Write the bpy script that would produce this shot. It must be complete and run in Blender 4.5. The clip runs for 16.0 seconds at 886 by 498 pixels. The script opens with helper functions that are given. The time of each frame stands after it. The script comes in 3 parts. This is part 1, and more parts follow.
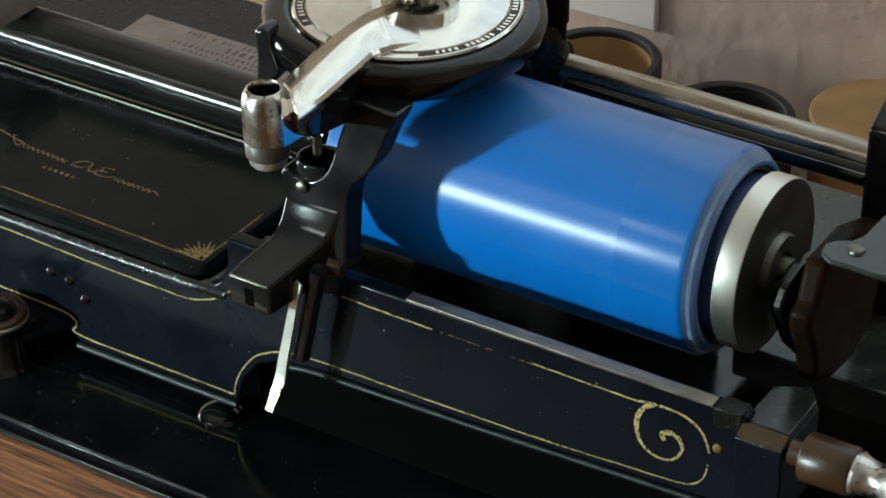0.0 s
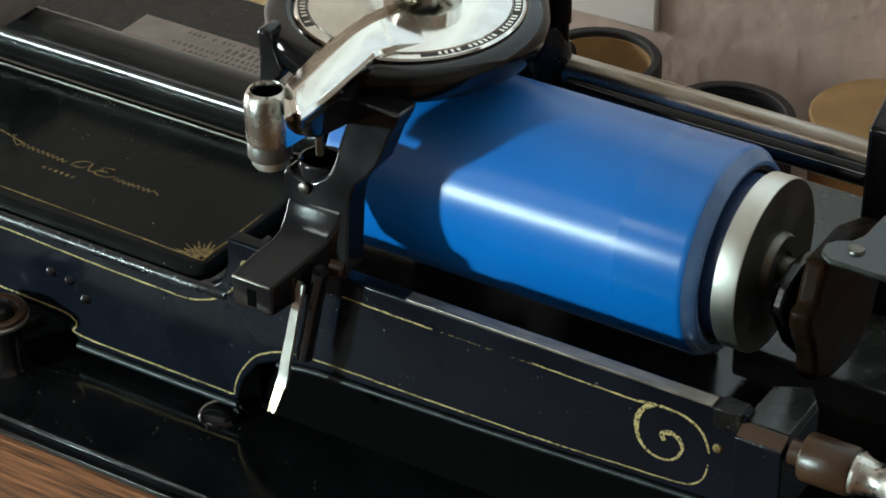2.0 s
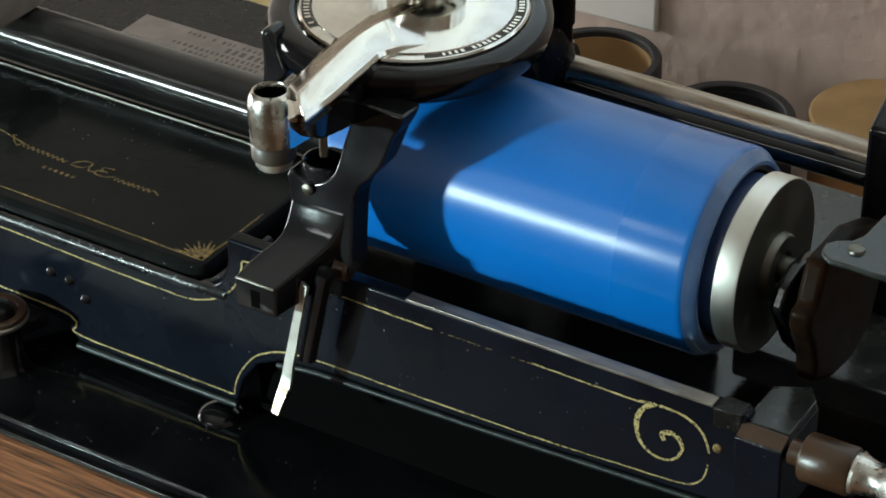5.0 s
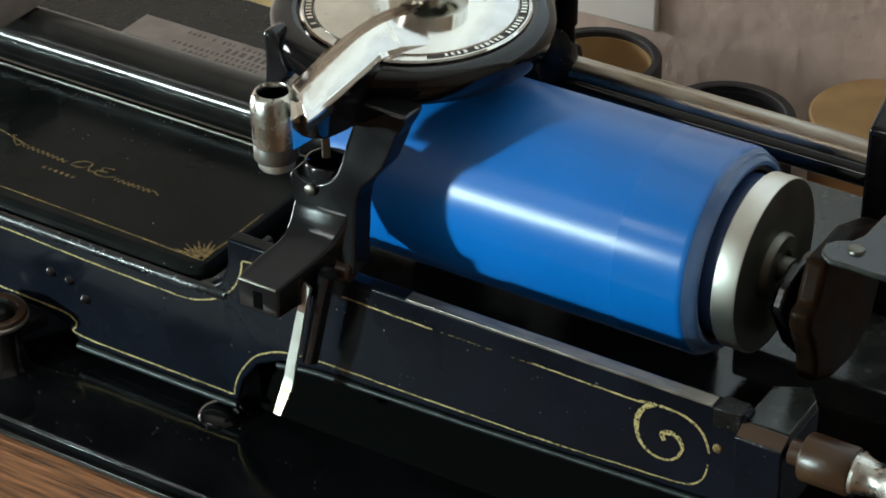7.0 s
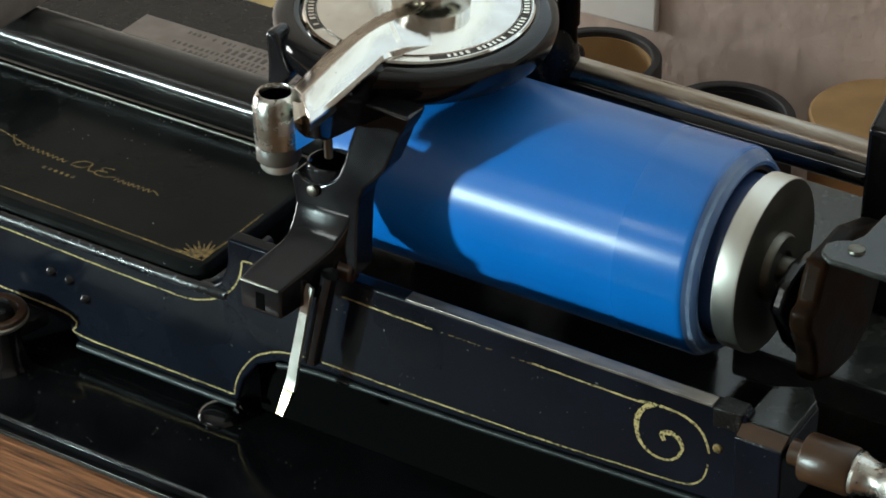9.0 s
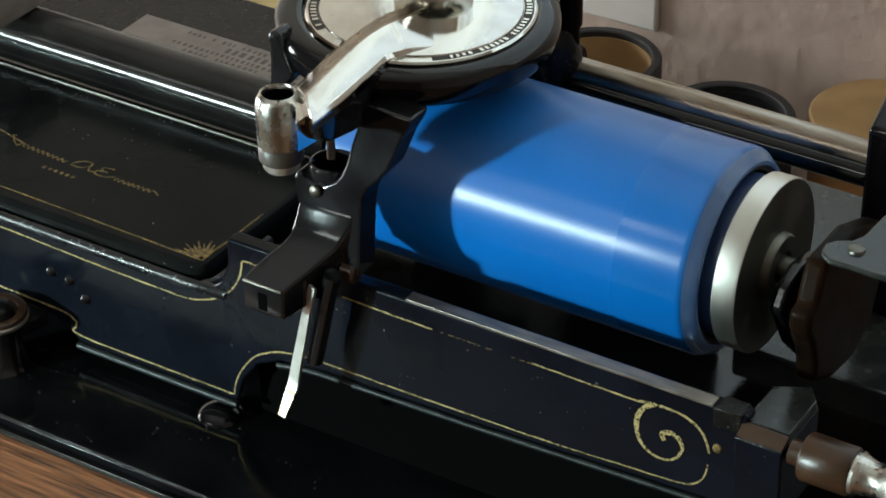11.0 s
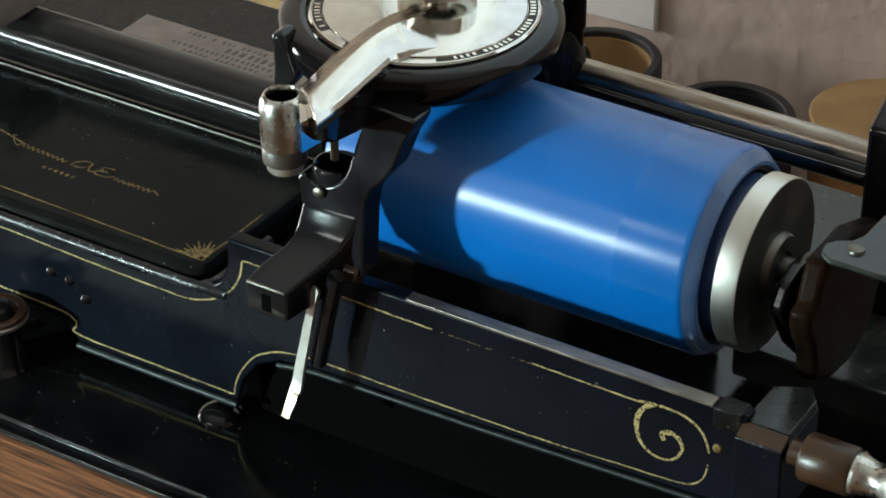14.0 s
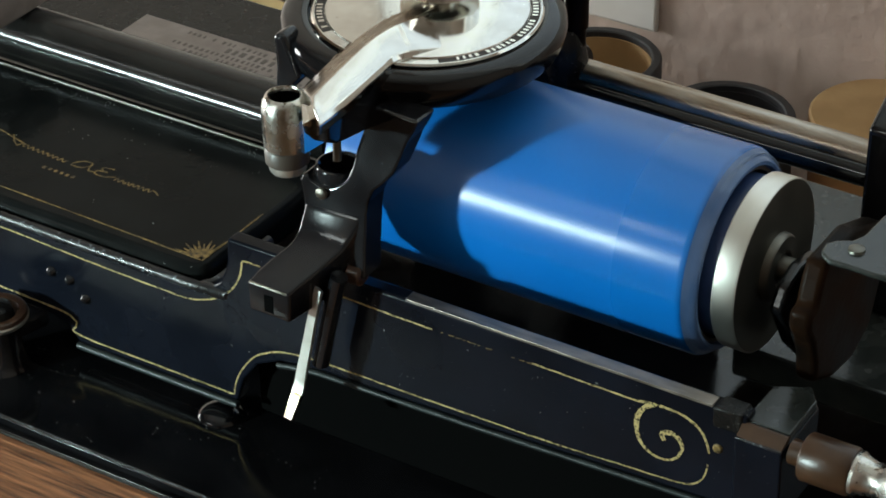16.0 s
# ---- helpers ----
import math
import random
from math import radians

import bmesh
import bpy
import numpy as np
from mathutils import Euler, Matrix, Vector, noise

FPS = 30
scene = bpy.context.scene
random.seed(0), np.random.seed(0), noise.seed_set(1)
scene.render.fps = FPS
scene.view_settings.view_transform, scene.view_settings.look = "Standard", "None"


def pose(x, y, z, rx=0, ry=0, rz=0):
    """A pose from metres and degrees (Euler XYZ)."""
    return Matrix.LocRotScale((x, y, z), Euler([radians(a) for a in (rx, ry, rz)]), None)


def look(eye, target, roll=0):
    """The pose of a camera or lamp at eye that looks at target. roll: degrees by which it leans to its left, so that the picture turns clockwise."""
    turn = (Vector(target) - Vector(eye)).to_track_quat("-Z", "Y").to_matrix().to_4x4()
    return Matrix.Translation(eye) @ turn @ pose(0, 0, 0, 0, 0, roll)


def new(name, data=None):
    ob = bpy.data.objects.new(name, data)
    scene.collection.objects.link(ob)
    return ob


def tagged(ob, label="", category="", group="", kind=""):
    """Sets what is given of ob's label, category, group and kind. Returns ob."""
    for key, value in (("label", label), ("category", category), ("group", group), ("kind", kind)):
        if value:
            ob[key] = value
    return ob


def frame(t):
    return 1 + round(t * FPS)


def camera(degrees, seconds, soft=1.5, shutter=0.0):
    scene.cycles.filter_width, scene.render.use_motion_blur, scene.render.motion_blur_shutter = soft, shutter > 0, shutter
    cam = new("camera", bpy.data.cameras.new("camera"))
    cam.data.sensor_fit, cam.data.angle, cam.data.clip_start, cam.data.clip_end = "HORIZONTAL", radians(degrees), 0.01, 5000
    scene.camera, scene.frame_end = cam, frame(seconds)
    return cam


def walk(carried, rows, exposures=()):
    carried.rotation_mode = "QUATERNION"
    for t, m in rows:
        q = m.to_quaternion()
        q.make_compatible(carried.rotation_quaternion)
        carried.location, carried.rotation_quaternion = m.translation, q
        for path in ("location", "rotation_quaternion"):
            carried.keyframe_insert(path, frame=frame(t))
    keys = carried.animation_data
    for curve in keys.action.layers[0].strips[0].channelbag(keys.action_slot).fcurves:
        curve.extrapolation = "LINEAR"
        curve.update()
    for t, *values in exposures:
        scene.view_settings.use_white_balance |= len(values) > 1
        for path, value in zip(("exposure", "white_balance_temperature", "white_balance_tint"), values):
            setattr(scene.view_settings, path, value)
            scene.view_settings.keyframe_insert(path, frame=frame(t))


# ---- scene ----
# The mandrel's axis runs along x at this height; the mandrel's bare end face is at x = 0.
AXIS_Z = 1.0
cam = camera(18.883, 16.0, soft=1.75, shutter=0.5)
CAMERA_POSE = Matrix([[0.84682, -0.28228, 0.4508, 0.23073], [0.53173, 0.4696, -0.7048, -0.51604], [-0.01274, 0.83654, 0.54776, 1.37265], [0.0, 0.0, 0.0, 1.0]])
walk(cam, [(0.0, CAMERA_POSE), (16.0, CAMERA_POSE)], [(0.0, 0.0), (16.0, 0.0)])

# ---- light ----
world = bpy.data.worlds.new("world")
scene.world = world
world.use_nodes = True
sky = world.node_tree.nodes.new("ShaderNodeTexSky")
sky.sky_type, sky.sun_disc = "NISHITA", False
sky.sun_elevation, sky.sun_rotation = radians(35), radians(200)
world.node_tree.links.new(sky.outputs[0], world.node_tree.nodes["Background"].inputs[0])
world.node_tree.nodes["Background"].inputs[1].default_value = 0.08


def area_lamp(name, shape, size, size_y, watts, colour, m):
    lamp = bpy.data.lights.new(name, "AREA")
    lamp.shape, lamp.size, lamp.size_y, lamp.energy, lamp.color = shape, size, size_y, watts, colour
    ob = new(name, lamp)
    ob.matrix_world = m
    return ob


# out of view: a table lamp low in front, an added fill that brightens the wall, a ceiling lamp, and the daylight that
# comes in by the window
area_lamp("lamp_light", "DISK", 0.045, 0.045, 12.5, (0.74, 0.98, 0.97), look((-0.67, -0.80, 1.085), (-0.06, 0.0, 1.0)))
area_lamp("window_light", "RECTANGLE", 1.49, 1.19, 5.2, (0.88, 1.0, 0.98), look((0.345, 0.395, 1.795), (0.345, -2.0, 1.795)))
# unseen fill from the left, added to brighten the papered wall
area_lamp("wall_lamp_light", "DISK", 0.70, 0.70, 28.0, (0.93, 0.97, 0.95), look((-1.9, -0.15, 0.92), (0.3, 0.40, 0.86)))
area_lamp("ceiling_light", "RECTANGLE", 1.0, 0.62, 11.0, (0.92, 1.0, 0.97), look((-1.3, -2.3, 2.47), (-1.3, -2.301, 0.0)))


# ---- materials ----
def material(name, colour, rough=0.5, metal=0.0, coat=0.0, spec=0.5):
    m = bpy.data.materials.new(name)
    m.use_nodes = True
    b = m.node_tree.nodes["Principled BSDF"]
    b.inputs["Base Color"].default_value = (*colour, 1)
    b.inputs["Roughness"].default_value = rough
    b.inputs["Metallic"].default_value = metal
    b.inputs["Coat Weight"].default_value = coat
    b.inputs["Coat Roughness"].default_value = 0.06
    b.inputs["Specular IOR Level"].default_value = spec
    return m


def textured(name, low, high, scale, rough=(0.4, 0.6), metal=0.0, coat=0.0, bump=0.1, bump_scale=None, stretch=(1, 1, 1), detail=6, spots=0.0,
             spot_colour=(0.3, 0.3, 0.3), spot_scale=900, lo=0.35, hi=0.68, spec=0.5, distance=0.0004):
    """A surface whose colour and gloss drift between two values, with fine relief and, if asked for, specks of wear."""
    m = material(name, low, rough[0], metal, coat, spec)
    t = m.node_tree
    n, l, b = t.nodes, t.links, t.nodes["Principled BSDF"]
    co, mp = n.new("ShaderNodeTexCoord"), n.new("ShaderNodeMapping")
    mp.inputs["Scale"].default_value = stretch
    l.new(co.outputs["Object"], mp.inputs["Vector"])
    no = n.new("ShaderNodeTexNoise")
    no.inputs["Scale"].default_value, no.inputs["Detail"].default_value = scale, detail
    l.new(mp.outputs[0], no.inputs["Vector"])
    ramp = n.new("ShaderNodeValToRGB")
    ramp.color_ramp.elements[0].position, ramp.color_ramp.elements[1].position = lo, hi
    ramp.color_ramp.elements[0].color, ramp.color_ramp.elements[1].color = (*low, 1), (*high, 1)
    l.new(no.outputs[0], ramp.inputs[0])
    colour = ramp.outputs[0]
    rr = n.new("ShaderNodeMapRange")
    rr.inputs["From Min"].default_value, rr.inputs["From Max"].default_value = lo, hi
    rr.inputs["To Min"].default_value, rr.inputs["To Max"].default_value = rough
    l.new(no.outputs[0], rr.inputs[0])
    gloss = rr.outputs[0]
    fine = n.new("ShaderNodeTexNoise")
    fine.inputs["Scale"].default_value, fine.inputs["Detail"].default_value = bump_scale or scale * 6, 4
    l.new(mp.outputs[0], fine.inputs["Vector"])
    if spots:
        sp = n.new("ShaderNodeTexNoise")
        sp.inputs["Scale"].default_value, sp.inputs["Detail"].default_value = spot_scale, 2
        l.new(co.outputs["Object"], sp.inputs["Vector"])
        cut = n.new("ShaderNodeMapRange")
        cut.inputs["From Min"].default_value, cut.inputs["From Max"].default_value = 1 - spots, 1 - spots + 0.03
        l.new(sp.outputs[0], cut.inputs[0])
        mix = n.new("ShaderNodeMix")
        mix.data_type = "RGBA"
        l.new(cut.outputs[0], mix.inputs["Factor"])
        l.new(colour, mix.inputs["A"])
        mix.inputs["B"].default_value = (*spot_colour, 1)
        colour = mix.outputs["Result"]
    bp = n.new("ShaderNodeBump")
    bp.inputs["Strength"].default_value, bp.inputs["Distance"].default_value = bump, distance
    l.new(fine.outputs[0], bp.inputs["Height"])
    l.new(bp.outputs[0], b.inputs["Normal"])
    l.new(colour, b.inputs["Base Color"])
    l.new(gloss, b.inputs["Roughness"])
    return m


ENAMEL = textured("black_enamel", (0.006, 0.006, 0.007), (0.013, 0.013, 0.015), 60, (0.07, 0.17), bump=0.05, bump_scale=500, spots=0.255,
                  spot_colour=(0.12, 0.12, 0.12), spot_scale=1300)
PANEL = textured("panel_enamel", (0.0038, 0.0048, 0.0078), (0.006, 0.0075, 0.0125), 45, (0.15, 0.24), bump=0.03, bump_scale=700, spots=0.25,
                 spot_colour=(0.12, 0.12, 0.11), spot_scale=800, spec=0.13)
WORN = textured("worn_black_enamel", (0.006, 0.006, 0.006), (0.014, 0.012, 0.011), 110, (0.16, 0.38), bump=0.25, bump_scale=900, spots=0.29,
                spot_colour=(0.16, 0.16, 0.15), spot_scale=1100, spec=0.2)
TARNISHED = textured("tarnished_nickel", (0.50, 0.48, 0.43), (0.72, 0.71, 0.67), 160, (0.20, 0.34), metal=1.0, bump=0.12, bump_scale=900, spots=0.33,
                     spot_colour=(0.20, 0.17, 0.13), spot_scale=500)
NICKEL = textured("nickel_plate", (0.70, 0.68, 0.63), (0.80, 0.79, 0.75), 140, (0.06, 0.17), metal=1.0, bump=0.04, bump_scale=1200, spots=0.275,
                  spot_colour=(0.24, 0.22, 0.19), spot_scale=800)
SATIN = textured("satin_nickel", (0.66, 0.65, 0.60), (0.76, 0.75, 0.71), 260, (0.42, 0.52), metal=1.0, bump=0.05, bump_scale=1500)
DULL_STEEL = textured("dull_steel", (0.22, 0.19, 0.16), (0.34, 0.30, 0.26), 120, (0.40, 0.55), metal=1.0, bump=0.05, stretch=(1, 4, 4))
COVER = textured("crazed_black_enamel", (0.005, 0.006, 0.006), (0.012, 0.013, 0.013), 35, (0.10, 0.24), bump=0.12, bump_scale=400, spec=0.06)
BASE = textured("base_enamel", (0.003, 0.003, 0.0035), (0.007, 0.007, 0.008), 60, (0.06, 0.15), bump=0.04, bump_scale=500, spec=0.42)
# dull dusty grey, with the window's reflection put into the colour too
DUSTY_SHEEN = textured("dusty_sheen_enamel", (0.016, 0.019, 0.018), (0.034, 0.038, 0.035), 90, (0.16, 0.30), bump=0.1, bump_scale=500)
LIP = textured("dull_lip_enamel", (0.006, 0.009, 0.010), (0.020, 0.026, 0.026), 220, (0.38, 0.55), bump=0.2, bump_scale=600, spec=0.3)
CHIP = material("chipped_enamel", (0.34, 0.35, 0.34), 0.5)
CHIPPED = textured("chipped_black_enamel", (0.006, 0.006, 0.007), (0.016, 0.016, 0.018), 90, (0.24, 0.46), bump=0.6, bump_scale=600, spots=0.36,
                   spot_colour=(0.13, 0.145, 0.16), spot_scale=520)
STEEL = textured("bare_steel", (0.16, 0.145, 0.12), (0.27, 0.25, 0.22), 120, (0.38, 0.5), metal=1.0, bump=0.08, stretch=(1, 4, 4))
DARK_STEEL = textured("dark_steel", (0.15, 0.145, 0.125), (0.21, 0.20, 0.175), 90, (0.40, 0.52), metal=1.0, bump=0.05)
ROD = textured("polished_rod", (0.20, 0.14, 0.09), (0.46, 0.42, 0.37), 60, (0.26, 0.44), metal=1.0, bump=0.06, stretch=(0.6, 4, 4))
# brown metal: reflected brown put into the colour, with worn plating on the arm
WORN_SHEEN = textured("worn_brown_sheen", (0.13, 0.085, 0.05), (0.36, 0.29, 0.21), 160, (0.18, 0.34), metal=1.0, bump=0.08, stretch=(3, 0.5, 1))
BROWN = textured("brown_rubber", (0.034, 0.015, 0.007), (0.062, 0.029, 0.014), 130, (0.28, 0.40), bump=0.05)
GREY_BROWN = textured("grey_brown_fibre", (0.038, 0.029, 0.023), (0.065, 0.050, 0.040), 130, (0.30, 0.42), bump=0.05)
RUST = textured("browned_iron", (0.004, 0.003, 0.0025), (0.020, 0.008, 0.003), 70, (0.30, 0.5), bump=0.2, spec=0.05)
GOLD = textured("gold_leaf", (0.02, 0.015, 0.008), (0.64, 0.50, 0.22), 1500, (0.30, 0.5), lo=0.40, hi=0.50, metal=0.5, bump=0.3, bump_scale=2500)
OLD_GOLD = textured("dull_gold_leaf", (0.03, 0.020, 0.008), (0.40, 0.26, 0.085), 800, (0.40, 0.6), metal=0.4, bump=0.3, bump_scale=2500)
OAK = textured("oak", (0.055, 0.019, 0.008), (0.50, 0.205, 0.09), 560, (0.34, 0.5), bump=0.6, bump_scale=1500, stretch=(0.07, 1.5, 1.5), detail=8, lo=0.32, hi=0.68)
TABLE_WOOD = textured("table_wood", (0.10, 0.055, 0.03), (0.19, 0.11, 0.06), 25, (0.35, 0.5), bump=0.2, stretch=(0.15, 1.5, 1.5))
WALL = textured("woodchip_wallpaper", (0.50, 0.405, 0.355), (0.61, 0.505, 0.445), 18, (0.7, 0.85), bump=0.55, bump_scale=75, distance=0.0034, spec=0.3)
WALL_BROWN = textured("brown_wallpaper", (0.22, 0.15, 0.10), (0.29, 0.20, 0.14), 5, (0.7, 0.85), bump=0.1, bump_scale=90, distance=0.002)
PLASTER = textured("white_plaster", (0.74, 0.73, 0.70), (0.80, 0.79, 0.76), 4, (0.8, 0.9), bump=0.1, bump_scale=90, distance=0.002)
FLOOR_WOOD = textured("floorboards", (0.16, 0.09, 0.05), (0.26, 0.16, 0.09), 6, (0.4, 0.55), bump=0.2, stretch=(0.2, 2, 2))
CARD = textured("tan_cardboard", (0.40, 0.25, 0.11), (0.50, 0.33, 0.16), 60, (0.7, 0.85), bump=0.2, bump_scale=500)
BLACK_CARD = textured("black_cardboard", (0.014, 0.014, 0.017), (0.03, 0.03, 0.034), 80, (0.45, 0.6), bump=0.2, bump_scale=500)
WHITE_CARD = textured("white_card", (0.74, 0.74, 0.71), (0.82, 0.82, 0.79), 30, (0.6, 0.75), bump=0.1)
PAPER_PLATE = textured("patent_plate_metal", (0.20, 0.165, 0.148), (0.33, 0.28, 0.255), 90, (0.40, 0.6), metal=0.2, bump=0.2, bump_scale=600)
GLASS = material("window_glass", (0.95, 0.97, 0.97), 0.02)
GLASS.node_tree.nodes["Principled BSDF"].inputs["Transmission Weight"].default_value = 1.0
FADED_INK = material("faded_ink", (0.12, 0.10, 0.088), 0.6)
INK = material("dark_ink", (0.05, 0.042, 0.036), 0.6)
# matt black that stands for the shade inside openings
OPENING_SHADE = material("opening_shade", (0.003, 0.003, 0.003), 0.9, spec=0.0)
WORN_BLUE = material("worn_blue_lettering", (0.26, 0.34, 0.46), 0.5)


def turned(m, amount):
    """Gives a surface the fine turning marks of a lathe, which draw its highlights out along x."""
    t = m.node_tree
    b = t.nodes["Principled BSDF"]
    b.inputs["Anisotropic"].default_value, b.inputs["Anisotropic Rotation"].default_value = amount, 0.25
    round_x = t.nodes.new("ShaderNodeTangent")
    round_x.direction_type, round_x.axis = "RADIAL", "X"
    t.links.new(round_x.outputs[0], b.inputs["Tangent"])
    return m


TUBE = turned(textured("turned_black_tube", (0.006, 0.006, 0.006), (0.012, 0.011, 0.010), 60, (0.20, 0.26), bump=0.0, bump_scale=500), 0.92)
TURNED_NICKEL = turned(textured("turned_nickel", (0.66, 0.64, 0.58), (0.78, 0.77, 0.72), 260, (0.44, 0.52), metal=1.0, bump=0.03, bump_scale=1500), 0.5)
# the record's blue, darkened in the colour for the shade within its rim
SHADED_BLUE = textured("shaded_blue_celluloid", (0.012, 0.030, 0.085), (0.025, 0.05, 0.14), 160, (0.3, 0.45), bump=0.1, bump_scale=500)


def record_material(name, rough, groove, spec=0.5):
    """Blue celluloid, cut with fine grooves that run round it."""
    m = textured(name, (0.002, 0.128, 0.46), (0.005, 0.146, 0.51), 40, (0.25, 0.31), bump=0.0, coat=0.0)
    t = m.node_tree
    n, l, b = t.nodes, t.links, t.nodes["Principled BSDF"]
    co = n.new("ShaderNodeTexCoord")
    wave = n.new("ShaderNodeTexWave")
    wave.bands_direction, wave.wave_profile = "X", "SIN"
    wave.inputs["Scale"].default_value, wave.inputs["Distortion"].default_value = 1250, 0.4
    l.new(co.outputs["Object"], wave.inputs["Vector"])
    bp = n.new("ShaderNodeBump")
    bp.inputs["Strength"].default_value, bp.inputs["Distance"].default_value = groove, 0.0001
    l.new(wave.outputs[1], bp.inputs["Height"])
    l.new(bp.outputs[0], b.inputs["Normal"])
    for link in list(b.inputs["Roughness"].links):
        l.remove(link)
    b.inputs["Roughness"].default_value, b.inputs["Specular IOR Level"].default_value = rough, spec
    b.inputs["Anisotropic"].default_value, b.inputs["Anisotropic Rotation"].default_value = 0.75, 0.25
    round_x = n.new("ShaderNodeTangent")
    round_x.direction_type, round_x.axis = "RADIAL", "X"
    l.new(round_x.outputs[0], b.inputs["Tangent"])
    return m


BLUE = record_material("grooved_blue_celluloid", 0.34, 0.14, 0.7)
BLUE_SMOOTH = record_material("smooth_blue_celluloid", 0.27, 0.0, 0.75)
BLUE_RIM = textured("blue_celluloid_rim", (0.07, 0.15, 0.34), (0.14, 0.22, 0.40), 160, (0.22, 0.4), bump=0.15, bump_scale=500)


# ---- mesh tools (all lengths in millimetres, about the mandrel's axis) ----
MM = 0.001


def part(name, bm, mat, parent=None, label="", smooth=40):
    """Links a bmesh, given in millimetres, as one mesh object."""
    bmesh.ops.scale(bm, vec=(MM, MM, MM), verts=bm.verts)
    bmesh.ops.recalc_face_normals(bm, faces=bm.faces)
    me = bpy.data.meshes.new(name)
    for e in bm.edges:
        if len(e.link_faces) == 2 and e.calc_face_angle(0) > radians(smooth):
            e.smooth = False
    bm.to_mesh(me)
    bm.free()
    me.materials.append(mat)
    ob = new(name, me)
    if parent:
        ob.parent = parent
    else:
        ob.location = (0, 0, AXIS_Z)
    if label:
        ob["label"] = label
    return ob


def thing(name, label, category, group=""):
    ob = new(name)
    ob.location = (0, 0, AXIS_Z)
    return tagged(ob, label, category, group)


def bevelled(bm, width, segments=2, angle=30):
    if width > 0:
        edges = [e for e in bm.edges if len(e.link_faces) == 2 and e.calc_face_angle(0) > radians(angle)]
        made = bmesh.ops.bevel(bm, geom=edges, offset=width, segments=segments, affect="EDGES", profile=0.5, clamp_overlap=True)
        for f in made["faces"]:
            f.smooth = True
    return bm


def box(lo, hi, bevel=0.4, bm=None):
    bm2 = bmesh.new()
    bmesh.ops.create_cube(bm2, size=1)
    for v in bm2.verts:
        v.co = Vector([a + (b - a) * (c + 0.5) for a, b, c in zip(lo, hi, v.co)])
    bevelled(bm2, bevel)
    return merged(bm, bm2)


def rounded(bm):
    for f in bm.faces:
        f.smooth = len(f.verts) <= 4
    return bm


def merged(bm, other):
    """Adds other to bm."""
    if bm is None:
        return other
    me = bpy.data.meshes.new("tmp")
    other.to_mesh(me)
    other.free()
    bm.from_mesh(me)
    bpy.data.meshes.remove(me)
    return bm


def slab(points, axis, a, b, bevel=0.3, bm=None, segments=2):
    """A flat outline, pushed from a to b along an axis. The outline is in the two other axes, in xyz order."""
    bm2 = bmesh.new()
    def place(p, d):
        if axis == "x":
            return (d, p[0], p[1])
        if axis == "y":
            return (p[0], d, p[1])
        return (p[0], p[1], d)
    lo = [bm2.verts.new(place(p, a)) for p in points]
    hi = [bm2.verts.new(place(p, b)) for p in points]
    bm2.faces.new(lo)
    bm2.faces.new(hi)
    for i in range(len(points)):
        j = (i + 1) % len(points)
        bm2.faces.new((lo[i], lo[j], hi[j], hi[i]))
    bmesh.ops.recalc_face_normals(bm2, faces=bm2.faces)
    bevelled(bm2, bevel, segments)
    return merged(bm, bm2)


def lathe(profile, axis="x", centre=(0, 0, 0), n=72, bm=None, closed=False):
    """Turns a profile of (along, radius) round an axis."""
    bm2 = bmesh.new()
    rings = []
    for d, r in profile:
        ring = []
        for i in range(n):
            c, s = math.cos(2 * math.pi * i / n) * r, math.sin(2 * math.pi * i / n) * r
            v = {"x": (d, c, s), "y": (c, d, s), "z": (c, s, d)}[axis]
            ring.append(bm2.verts.new(Vector(v) + Vector(centre)))
        rings.append(ring)
    pairs = list(zip(rings, rings[1:]))
    if closed:
        pairs.append((rings[-1], rings[0]))
    for r0, r1 in pairs:
        for i in range(n):
            j = (i + 1) % n
            bm2.faces.new((r0[i], r0[j], r1[j], r1[i]))
    if not closed:
        for r, (d, rad) in ((rings[0], profile[0]), (rings[-1], profile[-1])):
            if rad > 0.01:
                bm2.faces.new(r)
    bmesh.ops.remove_doubles(bm2, verts=bm2.verts, dist=0.002)
    return merged(bm, rounded(bm2))


def smooth_path(points, steps=8, closed=False):
    """A curve that runs through all the points."""
    p = [Vector(q) for q in points]
    n, out = len(p), []
    for i in range(n if closed else n - 1):
        a, b, c, d = (p[(i + k) % n] if closed else p[min(max(i + k, 0), n - 1)] for k in (-1, 0, 1, 2))
        for s in range(steps):
            t = s / steps
            out.append(0.5 * ((2 * b) + (c - a) * t + (2 * a - 5 * b + 4 * c - d) * t * t + (3 * b - a - 3 * c + d) * t ** 3))
    if not closed:
        out.append(p[-1])
    return out


